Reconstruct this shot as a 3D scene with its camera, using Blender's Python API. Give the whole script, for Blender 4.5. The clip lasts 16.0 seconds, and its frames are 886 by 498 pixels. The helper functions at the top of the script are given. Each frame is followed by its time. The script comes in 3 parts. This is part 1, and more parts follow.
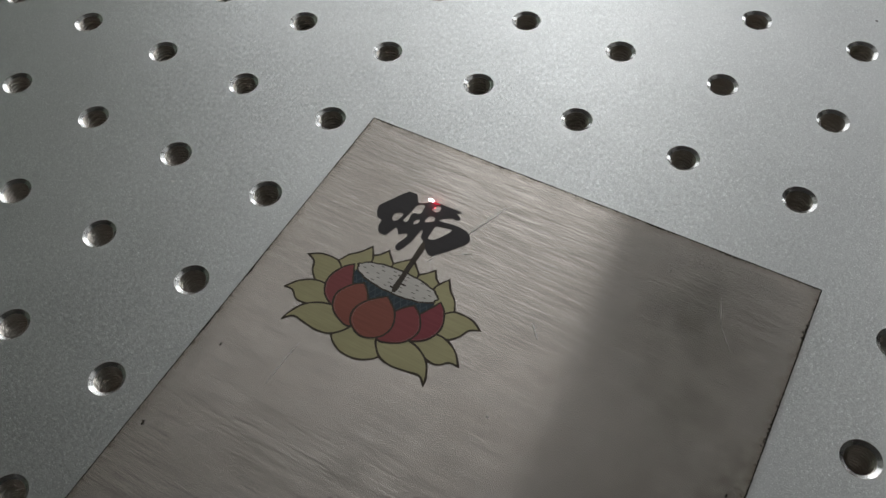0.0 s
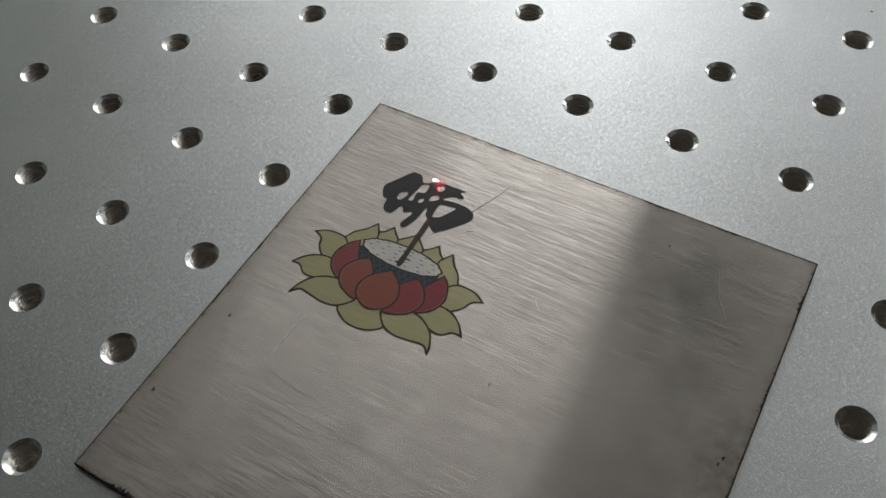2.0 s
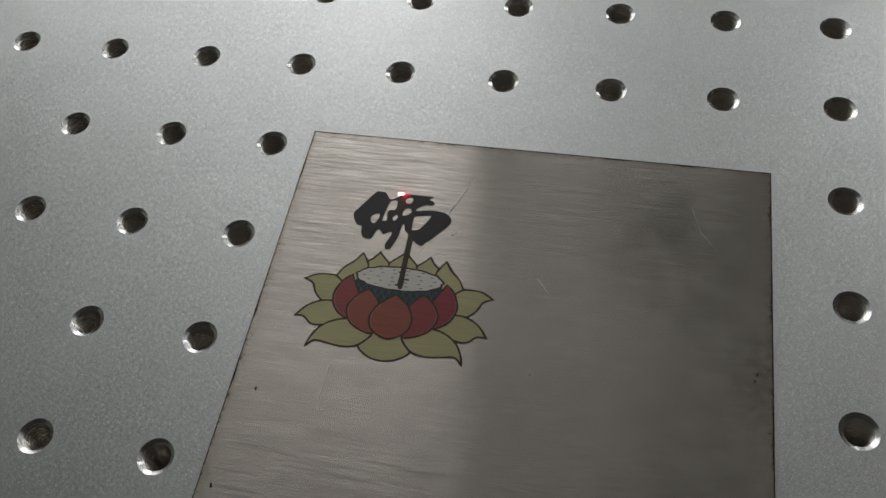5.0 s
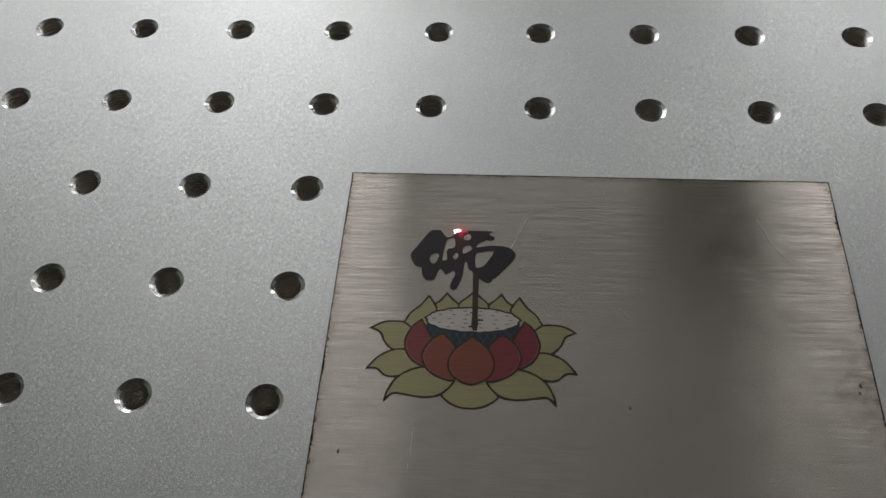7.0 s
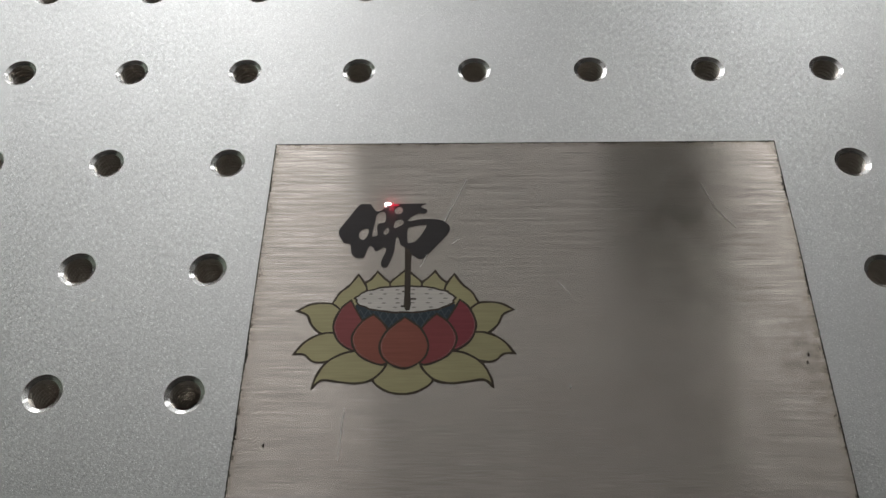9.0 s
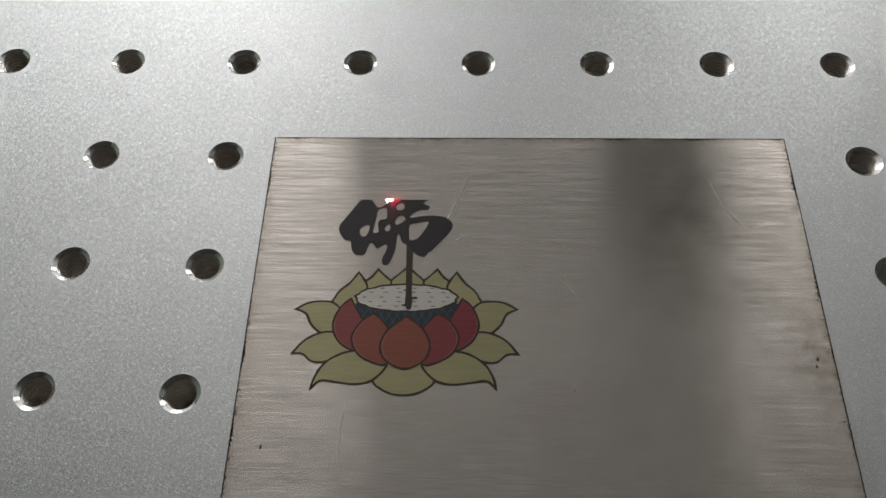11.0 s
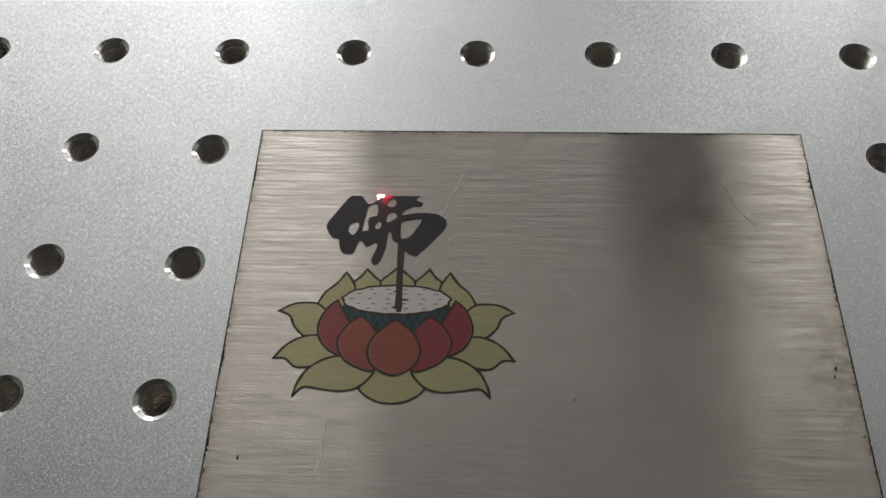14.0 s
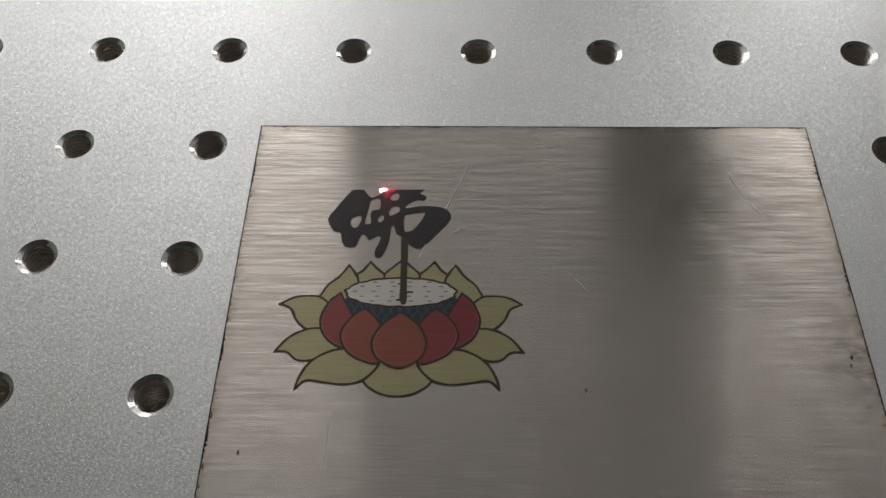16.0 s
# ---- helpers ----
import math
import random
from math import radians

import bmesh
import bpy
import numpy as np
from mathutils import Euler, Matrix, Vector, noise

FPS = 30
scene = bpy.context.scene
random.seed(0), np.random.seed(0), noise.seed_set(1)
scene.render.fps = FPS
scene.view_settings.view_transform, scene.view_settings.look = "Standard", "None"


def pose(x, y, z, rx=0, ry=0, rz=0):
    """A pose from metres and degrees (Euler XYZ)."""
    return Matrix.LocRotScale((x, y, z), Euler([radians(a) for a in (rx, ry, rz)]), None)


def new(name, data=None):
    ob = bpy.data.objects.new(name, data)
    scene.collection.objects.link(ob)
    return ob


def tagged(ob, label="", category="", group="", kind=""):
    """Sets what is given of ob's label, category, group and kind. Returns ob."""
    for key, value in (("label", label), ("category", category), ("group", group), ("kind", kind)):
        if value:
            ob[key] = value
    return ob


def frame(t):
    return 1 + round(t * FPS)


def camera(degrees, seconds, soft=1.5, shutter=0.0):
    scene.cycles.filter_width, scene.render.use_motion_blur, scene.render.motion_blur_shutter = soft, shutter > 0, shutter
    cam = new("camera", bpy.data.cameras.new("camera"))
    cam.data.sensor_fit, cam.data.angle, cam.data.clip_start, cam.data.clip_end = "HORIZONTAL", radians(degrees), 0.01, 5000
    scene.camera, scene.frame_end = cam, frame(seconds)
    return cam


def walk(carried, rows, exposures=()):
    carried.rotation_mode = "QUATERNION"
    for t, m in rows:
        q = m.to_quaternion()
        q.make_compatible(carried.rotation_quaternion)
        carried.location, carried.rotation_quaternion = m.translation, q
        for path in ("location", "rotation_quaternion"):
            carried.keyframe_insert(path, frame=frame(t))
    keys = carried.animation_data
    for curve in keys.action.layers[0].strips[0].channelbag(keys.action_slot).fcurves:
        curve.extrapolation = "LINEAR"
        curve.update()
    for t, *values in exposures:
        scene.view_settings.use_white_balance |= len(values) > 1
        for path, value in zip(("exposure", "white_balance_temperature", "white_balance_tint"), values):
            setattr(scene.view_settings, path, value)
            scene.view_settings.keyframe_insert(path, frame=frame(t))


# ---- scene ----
from mathutils.geometry import tessellate_polygon

# ---- camera ----
cam = camera(54.2, 16.0, 1.5)
# seconds, eye in metres, Euler angles in degrees
PATH = [
    (0, 0.09719, -0.10512, 0.14248, 35.507, 2.731, 29.603),
    (0.5, 0.10199, -0.10870, 0.14219, 37.246, 2.388, 29.526),
    (1, 0.10594, -0.11909, 0.14268, 38.254, 2.456, 29.496),
    (1.5, 0.10274, -0.11876, 0.14105, 37.296, 2.931, 29.894),
    (2, 0.10281, -0.11348, 0.14031, 37.045, 3.095, 29.994),
    (2.5, 0.09962, -0.10926, 0.14098, 36.861, 2.868, 29.610),
    (3, 0.10396, -0.10641, 0.14014, 36.258, 2.822, 28.806),
    (3.5, 0.09788, -0.10678, 0.14111, 35.483, 2.710, 26.375),
    (4, 0.08616, -0.10410, 0.14167, 33.146, 2.837, 20.698),
    (4.2, 0.08307, -0.10439, 0.14256, 32.413, 3.507, 18.373),
    (6.3, 0.05656, -0.13207, 0.16592, 32.771, 3.571, 4.224),
    (6.5, 0.05111, -0.12400, 0.16324, 33.817, 3.163, 3.872),
    (7, 0.04440, -0.11407, 0.14599, 34.387, 2.663, 4.029),
    (7.5, 0.05182, -0.10539, 0.13951, 33.300, 1.530, 3.027),
    (8, 0.04877, -0.10684, 0.14034, 33.365, 1.598, 2.904),
    (8.5, 0.04657, -0.10819, 0.14078, 32.290, 1.698, 1.706),
    (9, 0.05002, -0.10609, 0.13925, 31.618, 1.708, 1.141),
    (11.5, 0.04850, -0.10200, 0.13564, 30.916, 1.146, 1.647),
    (12, 0.04838, -0.10009, 0.13267, 31.082, 1.158, 1.763),
    (12.5, 0.05058, -0.09873, 0.13364, 30.686, 1.327, 1.872),
    (13, 0.05101, -0.10045, 0.13467, 30.835, 1.442, 1.922),
    (13.5, 0.05017, -0.09951, 0.13379, 30.826, 1.439, 1.984),
    (14, 0.05174, -0.09869, 0.12906, 31.083, 1.685, 2.261),
    (14.5, 0.05441, -0.09788, 0.12718, 31.373, 1.906, 2.408),
    (15, 0.05138, -0.09855, 0.12803, 31.920, 1.745, 2.011),
    (15.5, 0.04833, -0.09757, 0.12215, 32.777, 1.164, 1.610),
    (16, 0.04834, -0.10370, 0.12219, 33.636, 0.982, 1.475),
]
walk(cam, [(t, pose(x, y, z, rx, ry, rz)) for t, x, y, z, rx, ry, rz in PATH],
     [(0, -0.45, 6450, 10), (0.5, -0.65, 6450, 10), (1.0, -1.0, 6450, 10), (1.5, -0.62, 6450, 10), (2.0, -0.28, 6450, 10), (2.5, -0.15, 6500, 10), (3.0, -0.45, 6500, 10), (4.0, -0.55, 6550, 10),
      (4.2, -0.55, 6550, 10), (6.3, -0.38, 6500, 10), (7.0, -0.48, 6550, 11), (7.5, -0.28, 6550, 11), (8.5, -0.26, 6600, 12), (9.0, -0.08, 6600, 12), (12.5, -0.06, 6600, 11), (14.5, 0.0, 6600, 11),
      (16, -0.24, 6700, 13)])

# ---- light: daylight through four assumed, unseen window openings in the far wall, and two added luminous ceiling panels ----
SKY = (1.8, 3.6, 0.90, 3.8)
PANEL_LEFT, PANEL_RIGHT = 0.66, 0.60
world = bpy.data.worlds.new("world")
scene.world = world
world.use_nodes = True
sky = world.node_tree.nodes.new("ShaderNodeTexSky")
sky.sky_type, sky.sun_disc = "NISHITA", False
sky.sun_elevation, sky.sun_rotation = radians(35), radians(200)
world.node_tree.links.new(sky.outputs[0], world.node_tree.nodes["Background"].inputs[0])
world.node_tree.nodes["Background"].inputs[1].default_value = 0.08

MM = 0.001


# ---- materials ----
class Mat:
    """A node material with a Principled shader and short ways to add nodes."""

    def __init__(self, name):
        self.m = bpy.data.materials.new(name)
        self.m.use_nodes = True
        self.t = self.m.node_tree
        self.b = self.t.nodes["Principled BSDF"]

    def put(self, socket, value):
        if isinstance(value, bpy.types.NodeSocket):
            self.t.links.new(value, socket)
        else:
            socket.default_value = value

    def set(self, **kw):
        for k, v in kw.items():
            self.put(self.b.inputs[k.replace("_", " ")], v)
        return self

    def coords(self, scale=(1, 1, 1), turn=0.0, world_space=False):
        n = self.t.nodes.new("ShaderNodeNewGeometry" if world_space else "ShaderNodeTexCoord")
        mp = self.t.nodes.new("ShaderNodeMapping")
        self.put(mp.inputs["Vector"], n.outputs["Position" if world_space else "Object"])
        mp.inputs["Scale"].default_value = scale
        mp.inputs["Rotation"].default_value = (0, 0, radians(turn))
        return mp.outputs[0]

    def noise(self, vec, scale, detail=3.0, rough=0.55):
        n = self.t.nodes.new("ShaderNodeTexNoise")
        self.put(n.inputs["Vector"], vec)
        n.inputs["Scale"].default_value = scale
        n.inputs["Detail"].default_value = detail
        n.inputs["Roughness"].default_value = rough
        return n.outputs["Fac"]

    def ramp(self, fac, a, b, lo=0.0, hi=1.0):
        n = self.t.nodes.new("ShaderNodeMapRange")
        self.put(n.inputs[0], fac)
        for k, v in enumerate((a, b, lo, hi)):
            n.inputs[k + 1].default_value = v
        return n.outputs[0]

    def math(self, op, a, b=0.0):
        n = self.t.nodes.new("ShaderNodeMath")
        n.operation = op
        self.put(n.inputs[0], a)
        self.put(n.inputs[1], b)
        return n.outputs[0]

    def mix(self, fac, a, b):
        n = self.t.nodes.new("ShaderNodeMix")
        n.data_type = "RGBA"
        self.put(n.inputs[0], fac)
        self.put(n.inputs[6], a if isinstance(a, bpy.types.NodeSocket) else (*a, 1))
        self.put(n.inputs[7], b if isinstance(b, bpy.types.NodeSocket) else (*b, 1))
        return n.outputs[2]

    def bump(self, height, strength, distance, normal=None):
        n = self.t.nodes.new("ShaderNodeBump")
        n.inputs["Strength"].default_value = strength
        n.inputs["Distance"].default_value = distance
        self.put(n.inputs["Height"], height)
        if normal is not None:
            self.put(n.inputs["Normal"], normal)
        return n.outputs[0]

    def grain_tilt(self, across, amount, waves, sway):
        """A normal that leans across the grain by one noise, and along it by a much weaker, slow one."""
        n = self.t.nodes.new("ShaderNodeCombineXYZ")
        self.put(n.inputs[0], self.ramp(waves, 0.0, 1.0, -sway, sway))
        self.put(n.inputs[1], self.ramp(across, 0.0, 1.0, -amount, amount))
        n.inputs[2].default_value = 1.0
        u = self.t.nodes.new("ShaderNodeVectorMath")
        u.operation = "NORMALIZE"
        self.put(u.inputs[0], n.outputs[0])
        return u.outputs[0]

    def tangent_y(self):
        n = self.t.nodes.new("ShaderNodeCombineXYZ")
        n.inputs[1].default_value = 1.0
        return n.outputs[0]

    def spot(self, x, y, rx, ry):
        """1 at (x, y) of the object, 0 from the ellipse rx, ry outwards."""
        n = self.t.nodes.new("ShaderNodeTexCoord")
        mp = self.t.nodes.new("ShaderNodeMapping")
        mp.vector_type = "TEXTURE"
        self.put(mp.inputs["Vector"], n.outputs["Object"])
        mp.inputs["Location"].default_value = (x, y, 0)
        mp.inputs["Scale"].default_value = (rx, ry, 1000)
        d = self.t.nodes.new("ShaderNodeVectorMath")
        d.operation = "LENGTH"
        self.put(d.inputs[0], mp.outputs[0])
        return self.ramp(d.outputs["Value"], 1.0, 0.15)


def brushed(name, tint, metallic=1.0, rough=0.18, aniso=1.0, streak=0.17, plate=False, contrast=0.90):
    """Steel brushed along x: fine long streaks, glints drawn out across them."""
    m = Mat(name)
    fine = m.noise(m.coords((150, 4600, 1)), 1.0, 2.5, 0.6)
    wide = m.noise(m.coords((60, 2000, 1)), 1.0, 2.0, 0.5)
    blotch = m.noise(m.coords((1, 1, 1)), 45.0, 4.0, 0.6)
    streaks = m.math("ADD", m.math("MULTIPLY", fine, 0.62), m.math("MULTIPLY", wide, 0.38))
    dark = tuple(c * contrast for c in tint)
    light = tuple(min(1.0, c * (1.0 + 0.45 * (1.0 - contrast))) for c in tint)
    col = m.mix(m.ramp(streaks, 0.40, 0.60), dark, light)
    col = m.mix(m.ramp(blotch, 0.35, 0.75, 0.0, 0.35), col, tuple(c * 0.7 for c in tint))
    r = m.ramp(wide, 0.35, 0.68, rough - 0.02, rough + 0.04)
    if plate:
        patch = m.noise(m.coords((0.6, 1.6, 1)), 70.0, 5.0, 0.65)
        col = m.mix(m.ramp(patch, 0.4, 0.7, 0.0, 0.3), col, (0.50, 0.43, 0.38))
        dash = m.noise(m.coords((230, 6500, 1)), 1.0, 1.0, 0.5)
        col = m.mix(m.ramp(dash, 0.60, 0.76, 0.0, 0.5), col, (0.82, 0.78, 0.74))
        grime = m.noise(m.coords((1, 1, 1)), 480.0, 6.0, 0.7)
        soft_mottle = m.noise(m.coords((1, 1, 1)), 170.0, 4.0, 0.55)
        # edge stain, mottled patch; broad ellipses also paint the right half's dull reflection
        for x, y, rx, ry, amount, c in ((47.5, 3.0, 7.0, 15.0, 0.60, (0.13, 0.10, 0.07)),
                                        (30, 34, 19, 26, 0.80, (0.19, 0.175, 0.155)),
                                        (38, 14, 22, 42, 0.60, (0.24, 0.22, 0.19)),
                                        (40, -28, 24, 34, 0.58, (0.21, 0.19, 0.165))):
            k = m.math("MULTIPLY", m.spot(x * MM, y * MM, rx * MM, ry * MM), m.ramp(soft_mottle, 0.0, 0.75, 0.0, amount) if rx > 10 else m.ramp(grime, 0.3, 0.66, 0.0, amount))
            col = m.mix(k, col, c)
        smudge = m.math("MULTIPLY", m.spot(24.1 * MM, 19.1 * MM, 4.5 * MM, 4.0 * MM), m.ramp(soft_mottle, 0.3, 0.6, 0.1, 0.35))
        col = m.mix(smudge, col, (0.52, 0.49, 0.46))
        # heat tint along the cut edges
        n = m.t.nodes.new("ShaderNodeTexCoord")
        s = m.t.nodes.new("ShaderNodeSeparateXYZ")
        m.put(s.inputs[0], n.outputs["Object"])
        edge = m.math("MAXIMUM", m.math("ABSOLUTE", s.outputs[0]), m.math("ABSOLUTE", s.outputs[1]))
        near = m.math("ADD", edge, m.ramp(grime, 0.3, 0.7, -0.0012, 0.0012))
        col = m.mix(m.ramp(near, 0.0482, 0.0503, 0.0, 0.42), col, (0.25, 0.20, 0.14))
        soot = m.noise(m.coords(), 1900.0, 2.0, 0.7)
        close = m.math("ADD", m.ramp(edge, 0.0487, 0.0500, 0.0, 0.28), m.ramp(grime, 0.35, 0.7, -0.09, 0.07))
        col = m.mix(m.ramp(m.math("ADD", soot, close), 0.76, 0.82, 0.0, 0.85), col, (0.06, 0.045, 0.03))
    waves = m.noise(m.coords((1, 1, 1)), 60.0, 2.0, 0.5)
    m.set(Base_Color=col, Metallic=metallic, Roughness=r, Anisotropic=aniso, Tangent=m.tangent_y(),
          Normal=m.grain_tilt(streaks, streak, waves, 0.006))
    return m.m


def anodised(name):
    """Bead-blasted clear-anodised aluminium: fine sparkling grain."""
    m = Mat(name)
    relief = m.noise(m.coords((1, 1.5, 1)), 2700.0, 2.0, 0.55)
    big = m.noise(m.coords(), 22.0, 3.0, 0.6)
    col = m.mix(m.ramp(big, 0.3, 0.7), (0.595, 0.595, 0.59), (0.665, 0.665, 0.66))
    # tiny facets left by the blasting, some more tilted than others
    v = m.t.nodes.new("ShaderNodeTexVoronoi")
    m.put(v.inputs["Vector"], m.coords())
    v.inputs["Scale"].default_value = 7000.0
    sep = m.t.nodes.new("ShaderNodeSeparateColor")
    m.put(sep.inputs[0], v.outputs["Color"])
    rare = m.ramp(sep.outputs[2], 0.70, 1.0)
    centred = m.t.nodes.new("ShaderNodeVectorMath")
    centred.operation = "MULTIPLY_ADD"
    m.put(centred.inputs[0], v.outputs["Color"])
    centred.inputs[1].default_value = (1, 1, 0)
    centred.inputs[2].default_value = (-0.5, -0.5, 0)
    scaled = m.t.nodes.new("ShaderNodeVectorMath")
    scaled.operation = "SCALE"
    m.put(scaled.inputs[0], centred.outputs[0])
    m.put(scaled.inputs["Scale"], m.ramp(rare, 0.0, 1.0, 0.13, 0.33))
    add = m.t.nodes.new("ShaderNodeVectorMath")
    m.put(add.inputs[0], scaled.outputs[0])
    m.put(add.inputs[1], m.bump(relief, 0.9, 0.00004))
    unit = m.t.nodes.new("ShaderNodeVectorMath")
    unit.operation = "NORMALIZE"
    m.put(unit.inputs[0], add.outputs[0])
    col = m.mix(m.math("MULTIPLY", rare, 0.5), col, (0.97, 0.97, 0.97))
    m.set(Base_Color=col, Metallic=0.88, Roughness=m.ramp(rare, 0.0, 1.0, 0.35, 0.30), Normal=unit.outputs[0])
    return m.m


def bare_aluminium(name):
    m = Mat(name)
    ring = m.noise(m.coords((1, 1, 6)), 900.0, 2.0)
    m.set(Base_Color=m.mix(ring, (0.68, 0.615, 0.555), (0.86, 0.80, 0.74)), Metallic=0.92, Roughness=0.31,
          Normal=m.bump(ring, 0.25, 0.0001))
    return m.m


def matte(name, a, b, scale=60.0, rough=0.7, metallic=0.0, bump=0.3, depth=0.001):
    m = Mat(name)
    n = m.noise(m.coords(), scale, 4.0)
    m.set(Base_Color=m.mix(m.ramp(n, 0.3, 0.7), a, b), Roughness=rough, Metallic=metallic,
          Normal=m.bump(n, bump, depth))
    return m.m


def glow(name, colour, strength):
    m = Mat(name)
    m.set(Base_Color=(0, 0, 0, 1), Emission_Color=(*colour, 1), Emission_Strength=strength)
    return m.m


ANODISED = anodised("anodised_aluminium")
THREAD = bare_aluminium("cut_aluminium")
BEVEL = matte("cut_bevel", (0.78, 0.77, 0.76), (0.90, 0.89, 0.88), 1500.0, 0.22, 1.0, 0.12, 0.0001)
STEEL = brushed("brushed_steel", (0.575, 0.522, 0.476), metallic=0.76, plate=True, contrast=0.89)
BURNT = matte("burnt_edge", (0.010, 0.008, 0.006), (0.055, 0.042, 0.030), 900.0, 0.8, 0.2, 0.8, 0.0003)
LINE = brushed("oxide_brown_black", (0.056, 0.041, 0.029), 0.45, 0.42, 0.4, 0.08)
INK = brushed("oxide_black", (0.034, 0.029, 0.030), 0.45, 0.42, 0.4, 0.08)
OLIVE = brushed("oxide_olive", (0.40, 0.36, 0.20), 0.55, 0.38, 0.6, 0.08)
RED_A = brushed("oxide_brick_red", (0.25, 0.066, 0.066), 0.5, 0.40, 0.5, 0.08)
RED_B = brushed("oxide_orange_red", (0.265, 0.085, 0.060), 0.5, 0.40, 0.5, 0.08)
RED_C = brushed("oxide_crimson", (0.25, 0.058, 0.060), 0.5, 0.40, 0.5, 0.08)
RED_D = brushed("oxide_magenta_red", (0.245, 0.050, 0.061), 0.5, 0.40, 0.5, 0.08)
BLUE = brushed("oxide_blue_black", (0.035, 0.050, 0.062), 0.5, 0.40, 0.5, 0.08)
NET = brushed("oxide_slate_blue", (0.068, 0.088, 0.098), 0.5, 0.40, 0.5, 0.08)
PALE = brushed("frosted_steel", (0.59, 0.55, 0.51), 0.62, 0.42, 0.3, 0.05)
SEED = brushed("oxide_grey", (0.25, 0.23, 0.21), 0.5, 0.45, 0.3, 0.08)
GLINT = brushed("oxide_pale_pink", (0.33, 0.18, 0.165), 0.5, 0.40, 0.3, 0.08)
RIDGE = brushed("scratched_steel", (0.95, 0.93, 0.89), 0.15, 0.5, 0.0, 0.02)
WALL = matte("wall_paint", (0.68, 0.68, 0.66), (0.74, 0.74, 0.72), 9.0, 0.85)
WHITE = matte("white_paint", (0.80, 0.80, 0.78), (0.86, 0.86, 0.84), 9.0, 0.85)
CEILING = matte("pale_grey_paint", (0.64, 0.635, 0.62), (0.70, 0.695, 0.68), 9.0, 0.8)
DARK = matte("dark_paint", (0.030, 0.030, 0.032), (0.045, 0.045, 0.046), 9.0, 0.6)
GREY = matte("grey_paint", (0.42, 0.415, 0.40), (0.48, 0.475, 0.46), 9.0, 0.6)
BENCH = matte("pale_laminate", (0.52, 0.54, 0.51), (0.58, 0.60, 0.57), 60.0, 0.5)
BEAM = matte("brown_grey_paint", (0.17, 0.16, 0.15), (0.21, 0.20, 0.19), 9.0, 0.6)
GREENISH = matte("green_grey_paint", (0.34, 0.39, 0.32), (0.39, 0.44, 0.36), 9.0, 0.7)
FLOOR = matte("grey_floor", (0.48, 0.48, 0.46), (0.54, 0.54, 0.52), 7.0, 0.6)
FRAME = matte("window_frame_paint", (0.70, 0.70, 0.68), (0.76, 0.76, 0.74), 20.0, 0.5)


# ---- building helpers ----
def mesh(name, verts, faces, mats, smooth=False):
    me = bpy.data.meshes.new(name)
    me.from_pydata([tuple(v) for v in verts], [], faces)
    for m in mats if isinstance(mats, (list, tuple)) else [mats]:
        me.materials.append(m)
    if smooth:
        me.polygons.foreach_set("use_smooth", [True] * len(me.polygons))
    me.update()
    return me


def part(name, me, parent, label="", at=(0, 0, 0)):
    ob = new(name, me)
    ob.parent = parent
    ob.location = at
    if label:
        tagged(ob, label)
    return ob


def box(x0, x1, y0, y1, z0, z1):
    v = [(x, y, z) for z in (z0, z1) for x, y in ((x0, y0), (x1, y0), (x1, y1), (x0, y1))]
    f = [(3, 2, 1, 0), (4, 5, 6, 7), (0, 1, 5, 4), (1, 2, 6, 5), (2, 3, 7, 6), (3, 0, 4, 7)]
    return v, f


def slab(name, dims, mat, label="", category="", parent=None):
    ob = new(name, mesh(name, *box(*dims), mat))
    if parent is not None:
        ob.parent = parent
        return ob
    return tagged(ob, label, category, kind="structure")


# ---- the room round the bench, out of view and assumed, there only for the metal's gloss ----
XW, XE, YS, YN, ZF, ZC = -2.6, 2.6, -2.6, 1.8, -0.9, 2.1
slab("floor", (XW, XE, YS, YN, ZF - 0.1, ZF), FLOOR, "grey workshop floor", "floor")
slab("ceiling_1", (XW, XE, 0.18, YN, ZC, ZC + 0.1), CEILING, "plain painted workshop ceiling", "ceiling")
# the near half is only darkened so the far hole bevels reflect less light
slab("ceiling_2", (XW, XE, YS, 0.18, ZC - 0.02, ZC + 0.1), BEAM, "unseen near half of the ceiling, darkened to dim what the metal reflects", "ceiling")
slab("wall_west", (XW - 0.1, XW, YS, YN, ZF, ZC), GREENISH, "plain green-grey painted workshop wall", "wall")
slab("wall_east", (XE, XE + 0.1, YS, YN, ZF, ZC), BEAM, "plain brown-grey painted workshop wall", "wall")
slab("wall_south", (XW, XE, YS - 0.1, YS, ZF, ZC), BEAM, "plain brown-grey painted workshop wall", "wall")
SILL, HEAD = 0.02, 1.95
WINDOWS = ((-2.30, -1.06), (-1.00, -0.30), (-0.24, 0.46), (0.74, 1.20))
WIN_W, WIN_L, WIN_M, WIN_R = WINDOWS
slab("wall_north_0", (WIN_W[1], WIN_L[0], YN, YN + 0.15, ZF, ZC), WHITE, "white painted mullion between two windows", "wall")
slab("wall_north_1", (XW, WIN_W[0], YN, YN + 0.15, ZF, ZC), GREY, "grey painted wall beside a window", "wall")
slab("wall_north_2", (WIN_L[1], WIN_M[0], YN, YN + 0.15, ZF, ZC), WHITE, "white painted mullion between two windows", "wall")
# this column is assumed, set out for the dark band in the gloss
slab("wall_north_3", (0.46, WIN_R[0], YN - 0.03, YN + 0.15, ZF, ZC), BEAM, "unseen brown-grey column beside a window, added for a dark reflected band", "wall")
slab("wall_north_4", (WIN_R[1], XE, YN, YN + 0.15, ZF, ZC), GREY, "grey painted wall beside a window", "wall")
